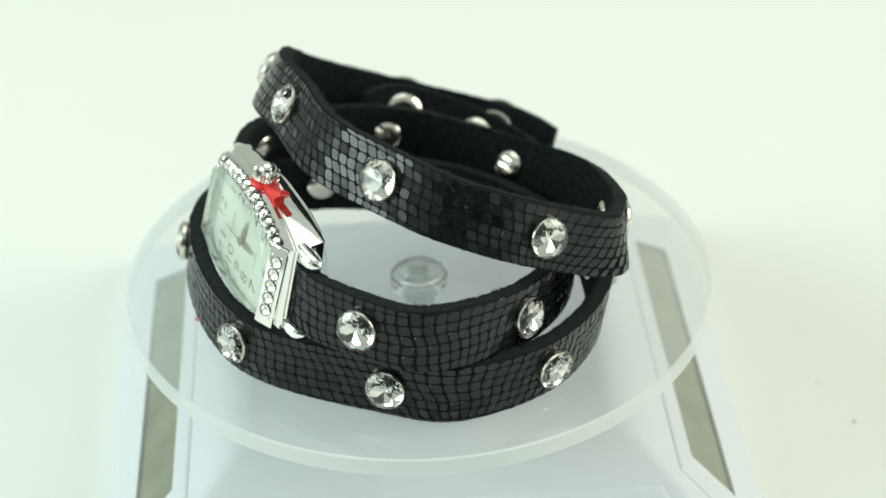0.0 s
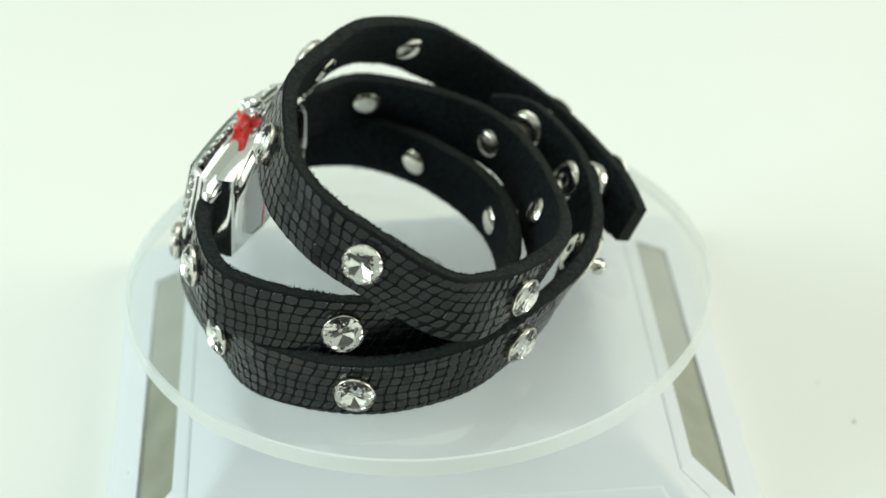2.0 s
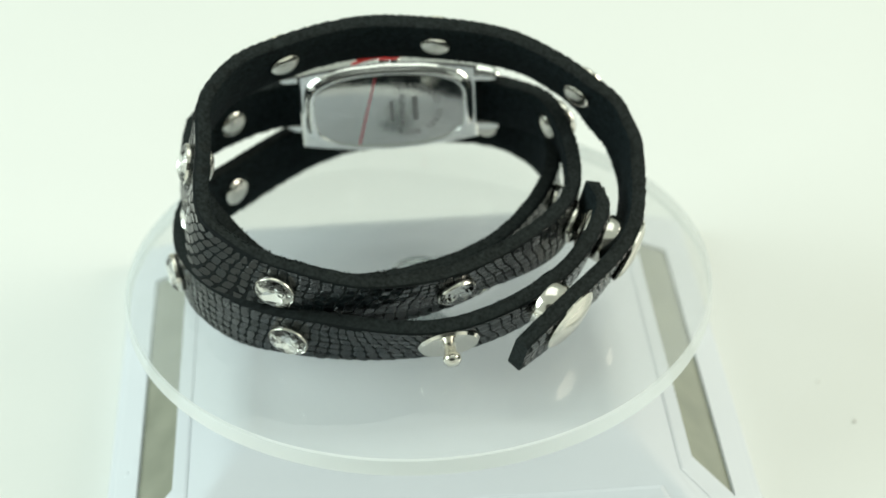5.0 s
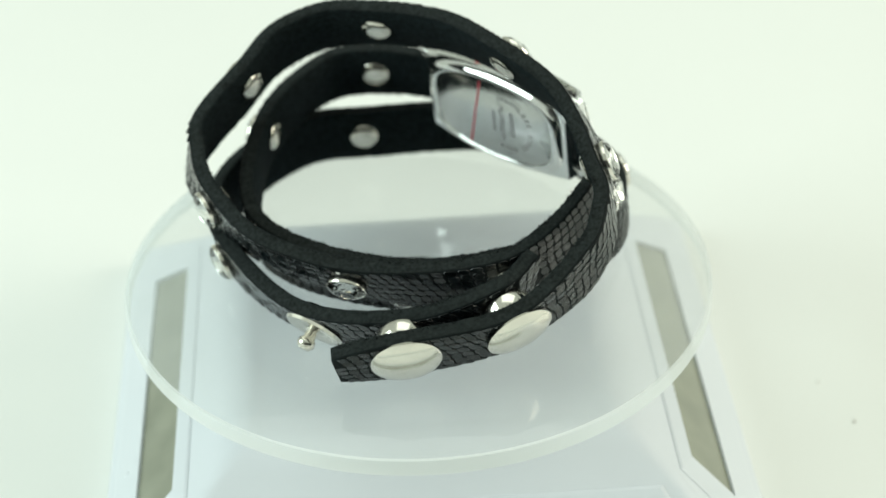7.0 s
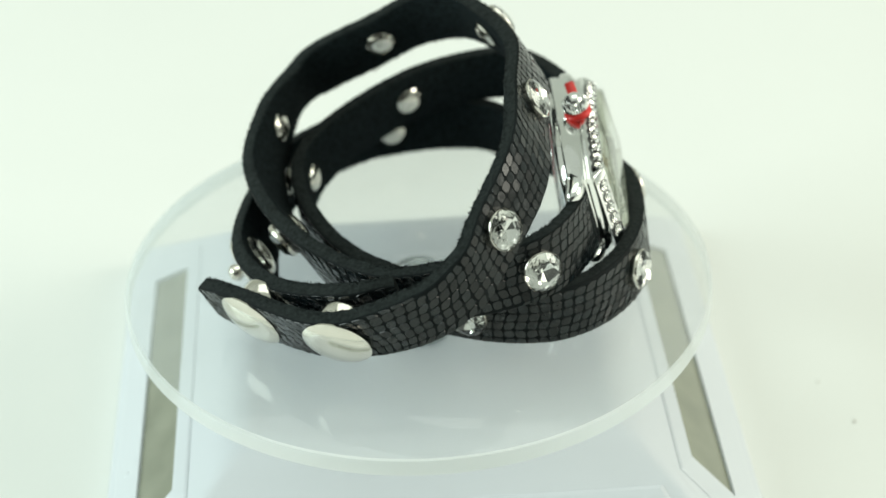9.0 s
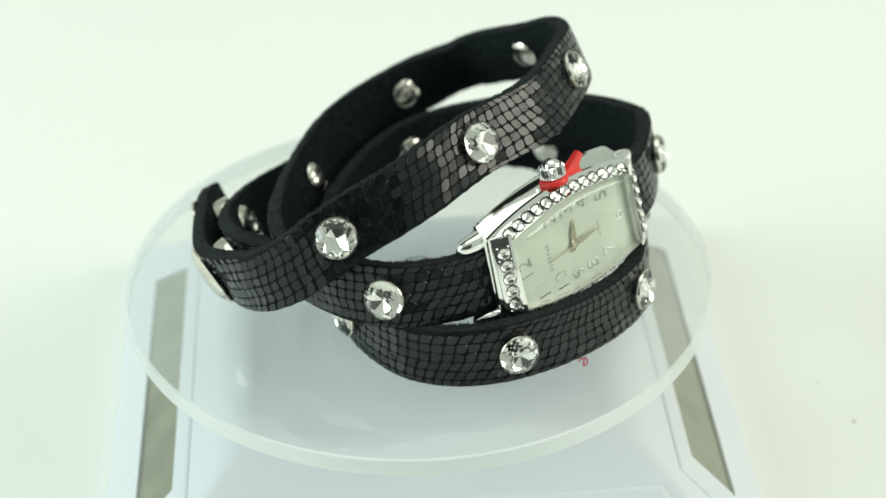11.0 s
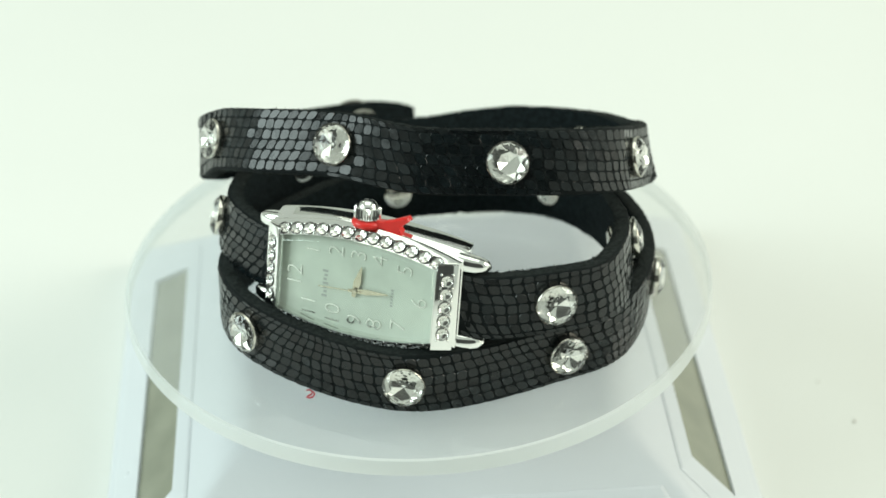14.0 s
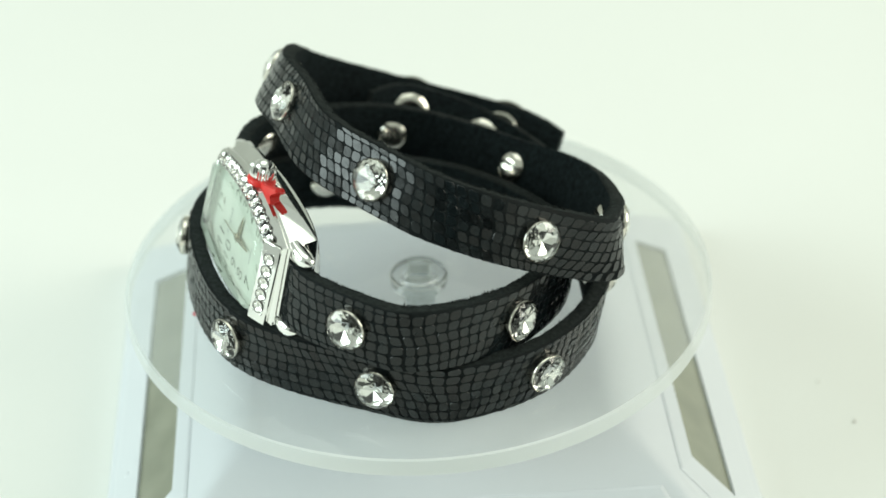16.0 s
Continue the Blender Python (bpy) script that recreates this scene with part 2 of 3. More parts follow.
def build_disc():
    disc = new("turntable_disc")
    tagged(disc, "clear round acrylic turntable disc with a milky polished rim", "turntable disc")
    r = DISC_R
    part("plate", lathe([(0, 0, 0), (r - 0.5, 0, 2), (r - 0.12, -0.15, 2), (r, -0.55, 2), (r, -DISC_T + 0.5, 2), (r - 0.5, -DISC_T, 1), (0, -DISC_T, 1)], 160), [ACRYLIC, ACRYLIC_UNDER, ACRYLIC_RIM], disc, smooth=35).visible_shadow = False
    hub = part("hub", lathe([(3.0, -0.6), (4.2, -0.5), (4.6, -1.2), (4.4, -2.6), (3.2, -2.9), (2.8, -1.8), (3.0, -0.6)], 48), HUB_GLASS, disc, "clear plastic hub sunk in the disc", smooth=40)
    # Glints on the hub's edges are painted as milky rings; the socket bars match.
    for r, h in ((4.65, -0.9), (3.0, -0.75)):
        part("hub_glint", tube([(r * math.cos(a), r * math.sin(a), h) for a in (math.tau * k / 40 for k in range(41))], 0.10, 6), ACRYLIC_RIM, hub, "thin milky ring that paints the bright outline of the clear hub", smooth=180)
    frame_bm = bmesh.new()
    for k in range(4):
        turn = pose(0, 0, 0, 0, 0, 90 * k)
        before = len(frame_bm.verts)
        block((3.6, 0.26, 1.6), (0, 1.67, -1.1), 0.08, frame_bm, 1)
        frame_bm.verts.ensure_lookup_table()
        bmesh.ops.transform(frame_bm, matrix=turn, verts=frame_bm.verts[before:])
    part("socket", frame_bm, ACRYLIC_RIM, hub, "square socket")
    return disc


# ---- the straps ----
# leather's middle line: x, y, z in millimetres, lean of its outer face upwards in degrees
STRAP_WIDTH, STRAP_THICK = 9.3, 2.3
LONG_STRAP = [
    ("end", 23.4, 24.4, 5.7, -24),
    ("snap_a", 14.2, 28.3, 7.4, -23),
    ("snap_b", -1.2, 32.5, 10.2, -26),
    ("bend", -14.7, 29.9, 16.3, -8),
    ("bend", -18.8, 26.1, 20.2, 10),
    ("stone", -20.4, 20.2, 24.6, 30),
    ("bend", -21.0, 9.5, 29.1, 34),
    ("stone", -17.2, -2.5, 31.6, 32),
    ("bend", -12.9, -14.2, 31.9, 30),
    ("stone", -4.4, -23.2, 31.4, 28),
    ("bend", 2.8, -28.4, 30.2, 24),
    ("bend", 10.6, -29.7, 27.5, 19),
    ("stone", 16.9, -27.5, 23.9, 16),
    ("bend", 28.0, -21.5, 17.6, 12),
    ("stone", 28.7, -10.0, 14.5, -15),
    ("bend", 24.7, 2.0, 12.3, -32),
    ("stone", 15.8, 11.6, 10.7, -32),
    ("stone", -3.8, 22.6, 11.3, -10),
    ("stone", -24.6, 14.5, 15.3, 14),
    ("bend", -27.8, 5.0, 15.8, 15),
    ("lug", -27.7, 0.5, 16.0, 15),
]
SHORT_STRAP = [
    ("lug", -17.6, -26.5, 15.9, 15),
    ("bend", -15.5, -30.2, 15.8, 14),
    ("stone", -8.5, -35.6, 15.8, 10),
    ("bend", -1.2, -38.4, 15.0, 9),
    ("stone", 13.6, -29.8, 12.1, 4),
    ("stone", 22.5, -8.0, 7.5, -8),
    ("stone", 6.8, 11.4, 6.2, -10),
    ("stone", -15.0, 16.3, 6.5, -2),
    ("bend", -28.6, 11.7, 6.9, 2),
    ("stone", -34.2, -0.5, 7.4, 8),
    ("stone", -26.5, -23.8, 5.7, 7),
    ("stone", -5.3, -34.8, 4.7, 5),
    ("bend", 3.6, -37.2, 4.6, 3),
    ("stone", 17.4, -31.4, 4.3, -4),
    ("bend", 25.2, -21.2, 4.5, -8),
    ("stone", 27.4, -9.1, 5.0, -16),
    ("stud", 21.8, 13.1, 5.3, -33),
    ("snap_a", 10.8, 24.7, 8.3, -29),
    ("snap_b", -1.2, 27.9, 11.9, -22),
    ("end", -7.7, 25.3, 13.9, -12),
]


class Ribbon:
    """A smooth band through knots; gives its middle, tangent, width and outward directions at each length along it."""

    def __init__(self, knots, step=0.5):
        pts = [Vector(k[1:4]) for k in knots]
        leans = [k[4] for k in knots]
        ext = [2 * pts[0] - pts[1], *pts, 2 * pts[-1] - pts[-2]]
        lean = [leans[0], *leans, leans[-1]]
        times = [0.0]
        for a, b in zip(ext, ext[1:]):
            times.append(times[-1] + (b - a).length ** 0.5)
        fine, fine_lean, marks = [], [], []
        for i in range(1, len(ext) - 2):
            t0, t1, t2, t3 = times[i - 1:i + 3]
            marks.append(len(fine))
            for k in range(60):
                t = t1 + (t2 - t1) * k / 60
                a1 = ext[i - 1] * ((t1 - t) / (t1 - t0)) + ext[i] * ((t - t0) / (t1 - t0))
                a2 = ext[i] * ((t2 - t) / (t2 - t1)) + ext[i + 1] * ((t - t1) / (t2 - t1))
                a3 = ext[i + 1] * ((t3 - t) / (t3 - t2)) + ext[i + 2] * ((t - t2) / (t3 - t2))
                b1 = a1 * ((t2 - t) / (t2 - t0)) + a2 * ((t - t0) / (t2 - t0))
                b2 = a2 * ((t3 - t) / (t3 - t1)) + a3 * ((t - t1) / (t3 - t1))
                fine.append(b1 * ((t2 - t) / (t2 - t1)) + b2 * ((t - t1) / (t2 - t1)))
                u = k / 60
                u = u * u * (3 - 2 * u)
                fine_lean.append(lean[i] * (1 - u) + lean[i + 1] * u)
        marks.append(len(fine))
        fine.append(ext[-2])
        fine_lean.append(lean[-2])
        arr = np.array(fine)
        dist = np.concatenate([[0], np.cumsum(np.linalg.norm(np.diff(arr, axis=0), axis=1))])
        self.length = float(dist[-1])
        self.marks = [(knots[j][0], float(dist[m])) for j, m in enumerate(marks)]
        self.s = np.arange(0, self.length + step, step)
        self.s[-1] = self.length
        self.p = np.stack([np.interp(self.s, dist, arr[:, k]) for k in range(3)], 1)
        # light smoothing of the bend
        for _ in range(6):
            self.p[1:-1] = 0.25 * self.p[:-2] + 0.5 * self.p[1:-1] + 0.25 * self.p[2:]
        self.lean = np.interp(self.s, dist, fine_lean)
        self.t = np.gradient(self.p, axis=0)
        self.t /= np.linalg.norm(self.t, axis=1)[:, None]

    def at(self, s):
        p = Vector([float(np.interp(s, self.s, self.p[:, k])) for k in range(3)])
        t = Vector([float(np.interp(s, self.s, self.t[:, k])) for k in range(3)]).normalized()
        a = radians(float(np.interp(s, self.s, self.lean)))
        flat = Vector((t.y, -t.x, 0)).normalized()
        n = flat * math.cos(a) + Vector((0, 0, 1)) * math.sin(a)
        n = (n - n.dot(t) * t).normalized()
        return p, t, n.cross(t).normalized(), n

    def spot(self, s, across=0.0, out=0.0):
        """The pose, in metres, of something standing on the band: its z points outwards, its x along."""
        p, t, w, n = self.at(s)
        m = Matrix((t, w, n)).transposed().to_4x4()
        m.translation = (p + w * across + n * out) * MM
        return m


def build_strap(name, ribbon, parent, label):
    rnd = random.Random(len(name))
    bm = bmesh.new()
    half, th = STRAP_WIDTH / 2, STRAP_THICK / 2
    tail = 0.0 if ribbon.marks[0][0] == "end" else ribbon.length

    def slim(place):
        """The strap narrows over its last millimetres."""
        d = min(1.0, abs(place - tail) / 8.0)
        return 0.70 + 0.30 * d * (2 - d)
    loops = []
    count = int(ribbon.length / 0.6)
    for i in range(count + 1):
        p, t, w, n = ribbon.at(ribbon.length * i / count)
        jag = [rnd.uniform(-0.13, 0.13) for _ in range(4)]
        narrow = slim(ribbon.length * i / count)
        section = [(-half + 0.25, th), (half - 0.25, th), (half + jag[0] * 0.5, th - 0.25), (half + jag[1], -th + 0.15), (half - 0.2 + jag[1], -th), (-half + 0.2 + jag[2], -th), (-half + jag[2], -th + 0.15), (-half + jag[3] * 0.5, th - 0.25)]
        loops.append([bm.verts.new((p + w * a * narrow + n * b) * MM) for a, b in section])
    kinds = [0, 0, 2, 1, 1, 1, 2, 0]
    for a, b in zip(loops, loops[1:]):
        for k in range(8):
            f = bm.faces.new((a[k], a[(k + 1) % 8], b[(k + 1) % 8], b[k]))
            f.material_index = kinds[k]
    bm.faces.new(loops[0][::-1]).material_index = 2
    bm.faces.new(loops[-1]).material_index = 2
    bmesh.ops.recalc_face_normals(bm, faces=bm.faces)
    strap = part(name, bm, [LEATHER, SUEDE, EDGE], parent, label, smooth=50)
    # embossed scales: a wandering net of rows and slanting columns, each cell a raised pad
    pads = bmesh.new()
    along_pitch, across_pitch = 1.58, 1.50
    phase = float(len(name))

    def node(i, j):
        """A crossing of the net: its place along and across the strap."""
        d = i * along_pitch
        a = j * across_pitch + 0.75 * math.sin(d * 0.045 + phase) + 0.30 * math.sin(d * 0.13 + 2 * phase)
        a += 0.16 * noise.noise(Vector((i * 0.9, j * 0.9, phase)))
        slant = 0.42 * math.sin(d * 0.07 + phase) + 0.22 * math.sin(d * 0.19)
        d += slant * a + 0.22 * math.sin(a * 1.1 + d * 0.11) + 0.22 * noise.noise(Vector((i * 0.8, j * 0.8, phase + 9)))
        return d, max(-half + 0.14, min(half - 0.14, a))
    for i in range(-4, int(ribbon.length / along_pitch) + 5):
        for j in range(-5, 5):
            quad = [node(i, j), node(i + 1, j), node(i + 1, j + 1), node(i, j + 1)]
            cs, ca = sum(q[0] for q in quad) / 4, sum(q[1] for q in quad) / 4
            if not 0.7 < cs < ribbon.length - 0.7 or max(q[1] for q in quad) - min(q[1] for q in quad) < 0.5:
                continue
            p, t, w, n = ribbon.at(cs)
            ring = []
            for k in range(4):
                a, b = quad[k], quad[(k + 1) % 4]
                for f in (0.2, 0.8):
                    ring.append((a[0] * (1 - f) + b[0] * f - cs, a[1] * (1 - f) + b[1] * f - ca))
            lean_a, lean_b = rnd.uniform(-0.07, 0.07), rnd.uniform(-0.07, 0.07)
            inset = rnd.uniform(0.93, 0.965)
            lower = [bm_vert(pads, p + t * x * inset + w * (ca + y * inset) * slim(cs) + n * (th - 0.02), p) for x, y in ring]
            upper = [bm_vert(pads, p + t * x * inset * 0.92 + w * (ca + y * inset * 0.92) * slim(cs) + n * (th + 0.075 + lean_a * x + lean_b * y), p) for x, y in ring]
            for k in range(8):
                m = (k + 1) % 8
                pads.faces.new((lower[k], lower[m], upper[m], upper[k]))
            pads.faces.new(upper)
    tagged(part("scale_pattern", pads, SCALE, strap, "glossy embossed snakeskin scales"), kind="stuff")
    # loose fibres along the cut edges
    fray = bmesh.new()
    s = 0.2
    while s < ribbon.length:
        p, t, w, n = ribbon.at(s)
        for edge in (1, -1):
            thick = noise.noise(Vector((s * 0.25, edge * 7.0, len(name))))
            if rnd.random() < 0.7 + thick:
                foot = p + w * edge * (half * slim(s) - 0.05) - n * rnd.uniform(0.35, 1.0) * th
                aim = (w * edge + t * rnd.uniform(-1, 1) - n * rnd.uniform(-0.3, 0.7)).normalized() * rnd.uniform(0.14, 0.42) * (1.8 if rnd.random() < 0.04 else 1)
                side = t * rnd.uniform(0.05, 0.13)
                bend = n * rnd.uniform(-0.08, 0.08)
                a, b = bm_vert(fray, foot - side, p), bm_vert(fray, foot + side, p)
                c, d = bm_vert(fray, foot + aim * 0.6 + bend - side * 0.6, p), bm_vert(fray, foot + aim * 0.6 + bend + side * 0.6, p)
                e = bm_vert(fray, foot + aim, p)
                fray.faces.new((a, b, d, c))
                fray.faces.new((c, d, e))
        s += 0.08
    tagged(part("frayed_edge", fray, EDGE, strap, "short loose black leather fibres"), kind="stuff")
    return strap


def bm_vert(bm, place, _middle):
    return bm.verts.new(place * MM)


# ---- studs ----
def crystal_mesh(radius=2.92, girdle=1.05, top=1.85, tip=0.12, n=8):
    """A round cut stone: clear crown with a flat table, star, kite and girdle facets over a foiled pointed back."""
    bm = bmesh.new()

    def ring(count, r, height, turn=0.0):
        return [bm.verts.new((r * radius * MM * math.cos(a), r * radius * MM * math.sin(a), height * MM)) for a in (math.tau * (k + turn) / count for k in range(count))]
    table = ring(n, 0.56, top, 0.5)
    mid = ring(n, 0.80, girdle + 0.62 * (top - girdle))
    rim = ring(2 * n, 1.0, girdle)
    low = ring(2 * n, 1.0, girdle - 0.06 * radius / 2.92)
    back = ring(n, 0.52, tip + 0.46 * (girdle - tip), 0.5)
    point = bm.verts.new((0, 0, tip * MM))
    bm.faces.new(table)
    for k in range(n):
        j = (k + 1) % n
        bm.faces.new((table[k - 1], mid[k], table[k]))
        bm.faces.new((table[k], mid[k], rim[2 * k + 1]))
        bm.faces.new((table[k], rim[2 * k + 1], mid[j]))
        bm.faces.new((mid[k], rim[2 * k], rim[2 * k + 1]))
        bm.faces.new((mid[k], rim[2 * k - 1], rim[2 * k]))
    for k in range(2 * n):
        bm.faces.new((rim[k], low[k], low[(k + 1) % (2 * n)], rim[(k + 1) % (2 * n)]))
    for k in range(n):
        j = (k + 1) % n
        for corners in ((low[2 * k], back[k], low[2 * k + 1]), (low[2 * k + 1], back[k], low[(2 * k + 2) % (2 * n)]), (low[2 * k], back[k - 1], back[k]), (back[k], back[k - 1], point)):
            bm.faces.new(corners).material_index = 1
    bmesh.ops.recalc_face_normals(bm, faces=bm.faces)
    return bm


class Studs:
    """Meshes that all studs share."""

    def __init__(self):
        def mesh(bm, mats, name, smooth=None):
            ob = part(name, bm, mats, smooth=smooth)
            me = ob.data
            bpy.data.objects.remove(ob)
            return me
        self.cup = mesh(lathe([(0, -0.3), (2.75, -0.3), (2.98, 0.0), (3.05, 0.5), (3.04, 0.95), (3.0, 1.0), (2.96, 0.92), (1.6, 0.3), (0, -0.06)], 32), NICKEL, "setting", 40)
        self.crystal = mesh(crystal_mesh(), [GEM, FOIL], "crystal")
        self.rivet = mesh(lathe([(0, -0.95), (1.2, -0.9), (2.0, -0.65), (2.35, -0.3), (2.3, 0.1), (0, 0.1)], 28), NICKEL, "rivet", 40)
        self.snap_cap = mesh(lathe([(0, 1.45), (1.9, 1.36), (3.6, 1.0), (4.8, 0.5), (5.15, 0.2), (5.0, -0.1), (0, -0.1)], 40), NICKEL, "snap_cap", 50)
        self.socket = mesh(lathe([(1.4, 0.1), (3.6, 0.1), (3.75, -0.2), (3.75, -2.1), (3.5, -2.5), (2.2, -2.55), (1.7, -2.1), (1.4, -0.6), (1.4, 0.1)], 32), NICKEL, "snap_socket", 40)
        self.eyelet = mesh(lathe([(0, -0.2), (1.0, -0.25), (1.2, -0.6), (2.0, -0.75), (3.0, -0.55), (3.4, -0.1), (3.4, 0.1), (0, 0.1)], 32), NICKEL, "eyelet", 40)
        self.stud = mesh(lathe([(0, 3.6), (0.9, 3.4), (1.4, 2.75), (1.35, 2.1), (0.95, 1.6), (0.85, 0.7), (1.4, 0.4), (1.7, 0.5), (2.6, 0.35), (3.6, 0.5), (4.3, 0.4), (4.6, 0.0), (4.5, -0.15), (0, -0.15)], 36), NICKEL, "stud", 45)


def build_studs(ribbon, kit, watch, rnd):
    th = STRAP_THICK / 2
    for kind, s in ribbon.marks:
        turned = pose(0, 0, 0, 0, 0, rnd.uniform(0, 45))
        if kind == "stone":
            cup = shared("rhinestone_stud", kit.cup, watch, ribbon.spot(s, 0, th + 0.1), "round clear rhinestone in a silver cup")
            shared("crystal", kit.crystal, cup, turned, "faceted clear glass crystal")
            shared("rivet", kit.rivet, cup, Matrix.Translation((0, 0, (-2 * th - 0.15) * MM)), "domed silver rivet head")
        elif kind == "stud":
            stud = shared("press_stud", kit.stud, watch, ribbon.spot(s, 0, th + 0.05), "open silver press stud with a ball tip")
            shared("eyelet", kit.eyelet, stud, Matrix.Translation((0, 0, (-2 * th - 0.1) * MM)))


def build_snaps(outer, inner, kit, watch):
    th = STRAP_THICK / 2
    for kind, s in outer.marks:
        if kind.startswith("snap"):
            cap = shared("snap_fastener", kit.snap_cap, watch, outer.spot(s, 0, th + 0.05), "large domed silver snap button, closed")
            shared("snap_socket", kit.socket, cap, Matrix.Translation((0, 0, (-2 * th - 0.05) * MM)), "silver snap socket ring")
    for kind, s in inner.marks:
        if kind.startswith("snap"):
            shared("eyelet", kit.eyelet, watch, inner.spot(s, 0, -th - 0.02), "ring-shaped silver snap eyelet")


# ---- watch head: x from 12 to 6, y towards the crown, z out of the dial ----
HEAD_TILT = 16.5
CASE_HALF, END_HALF, MID_HALF = 14.7, 6.4, 8.7


def head_pose():
    n = Vector((-0.938, -0.345, 0)).normalized()
    u = Vector((0.345, -0.938, 0.003)).normalized()
    a = radians(HEAD_TILT)
    out = n * math.cos(a) + Vector((0, 0, 1)) * math.sin(a)
    out = (out - out.dot(u) * u).normalized()
    up = out.cross(u).normalized()
    m = Matrix((u, up, out)).transposed().to_4x4()
    m.translation = Vector((-26.5, -14.5, 17.2)) * MM
    return m


def tonneau(half, end, mid, z, steps=14):
    """The barrel outline of the case."""
    pts = []
    for k in range(steps + 1):
        x = half - 2 * half * k / steps
        pts.append((x, end + (mid - end) * (1 - (x / half) ** 2), z))
    for k in range(steps + 1):
        x = -half + 2 * half * k / steps
        pts.append((x, -end - (mid - end) * (1 - (x / half) ** 2), z))
    return pts


def build_head(watch, kit):
    m = head_pose()

    def add(name, bm, mats, parent=None, label="", smooth=None):
        ob = part(name, bm, mats, parent or watch, label, smooth)
        if parent is None:
            ob.matrix_basis = m
        return ob

    def out(h, grow=0.0):
        return tonneau(CASE_HALF + grow, END_HALF + grow, MID_HALF + grow, h)
    def sloped(h, grow, drop):
        return [(x, y, h - drop * (1.25 - 0.035 * y)) for x, y, _ in out(h, grow)]
    # the back leans less than the dial, so that the case is a wedge, thicker at its lower side
    wedge = Matrix.Translation((0, 1.3, -8.3)) @ pose(0, 0, 0, 11, 3.5, 0) @ Matrix.Translation((0, 0, 8.2))

    def rear(points):
        return [wedge @ Vector(q) for q in points]
    case = add("case", loft([rear(tonneau(14.0, 6.7, 8.2, -7.3)), rear(tonneau(14.4, 7.0, 8.6, -7.1)), rear(tonneau(14.6, 7.0, 8.7, -6.5)), sloped(-1.5, 0.1, 1.35), sloped(-1.3, -0.05, 1.35), sloped(-1.3, -0.6, 1.3)]), CHROME, label="polished silver barrel-shaped watch case", smooth=25)
    bezel_loops = [sloped(-1.4, -0.3, 1.35), sloped(-1.2, -0.02, 1.35), sloped(-0.9, 0.12, 1.4), sloped(-0.15, 0.08, 1.75), sloped(0.05, -0.25, 1.6), tonneau(12.1, 5.4, 6.9, 0.15), tonneau(11.95, 5.25, 6.8, -0.3), tonneau(11.9, 5.2, 6.75, -1.2)]
    bezel = add("bezel", loft(bezel_loops, cap=False), CHROME, label="silver bezel set with small clear stones", smooth=25)
    # small stones set round the bezel, on a strip painted dark as recess shade along the sides and a raised plate at
    # each end
    gem_ob = part("gem", crystal_mesh(0.9, 0.16, 0.40, -0.05, 6), [GEM, FOIL])
    gem_mesh = gem_ob.data
    bpy.data.objects.remove(gem_ob)
    seat_ob = part("seat", lathe([(1.0, -0.1), (0.98, 0.1), (0.9, 0.15), (0.86, 0.05), (0, -0.25)], 14), SEAT)
    seat_mesh = seat_ob.data
    bpy.data.objects.remove(seat_ob)

    def bezel_side(x, side):
        return Matrix.Translation((x * MM, side * (5.6 + 2.1 * (1 - (x / 14) ** 2)) * MM, (0.20 - (0.80 if side > 0 else 1.25)) * MM)) @ pose(0, 0, 0, -40 if side > 0 else 54, 0, 0)
    spots, beads = [], bmesh.new()
    for side in (1, -1):
        strip = bmesh.new()
        edges = []
        for k in range(27):
            at = bezel_side(-12.4 + 24.8 * k / 26, side)
            edges.append([strip.verts.new(at @ Vector((0, y * MM, h * MM))) for y, h in ((-0.85, -0.3), (-0.85, -0.03), (0.85, -0.03), (0.85, -0.3))])
        for a, b in zip(edges, edges[1:]):
            for k in range(3):
                strip.faces.new((a[k], b[k], b[k + 1], a[k + 1]))
        bmesh.ops.recalc_face_normals(strip, faces=strip.faces)
        part("gem_channel_shade", strip, SEAT, bezel, "dark strip that paints the recess shade between the small stones")
        for k in range(13):
            spots.append(bezel_side(-11.9 + 23.8 * k / 12, side) @ Matrix.Translation((0, 0, 0.05 * MM)))
        for k in range(12):
            for y in (-0.68, 0.68):
                at = bezel_side(-10.9 + 23.8 * k / 12, side) @ Matrix.Translation((0, y * MM, 0.10 * MM))
                bmesh.ops.create_icosphere(beads, subdivisions=1, radius=0.19 * MM, matrix=at)
        end = Matrix.Translation((side * 13.4 * MM, 0, -0.82 * MM)) @ pose(0, 0, 0, 0, side * 33, 0)
        plate = part("end_plate", block((3.1, 12.8, 0.9), (0, 0, -0.12), 0.2), CHROME, bezel, "raised silver end plate with five stones", smooth=40)
        plate.matrix_basis = end
        for k in range(5):
            spots.append(end @ Matrix.Translation((0, (-3.9 + 1.95 * k) * MM, 0.36 * MM)))
        for k in range(6):
            for x in (-0.8, 0.8):
                bmesh.ops.create_icosphere(beads, subdivisions=1, radius=0.2 * MM, matrix=end @ Matrix.Translation((x * MM, (-4.875 + 1.95 * k) * MM, 0.36 * MM)))
    part("prongs", beads, CHROME, bezel, "tiny silver beads that hold the stones", smooth=180)
    for at in spots:
        shared("bezel_stone", seat_mesh, bezel, at)
        shared("bezel_gem", gem_mesh, bezel, at @ pose(0, 0, 0, 0, 0, 17 * at.translation.x / MM))
    # dial
    dial = add("dial", loft([tonneau(12.0, 5.3, 6.85, -2.75), tonneau(12.0, 5.3, 6.85, -1.1)]), DIAL, label="pale green mother-of-pearl dial with silver numerals")
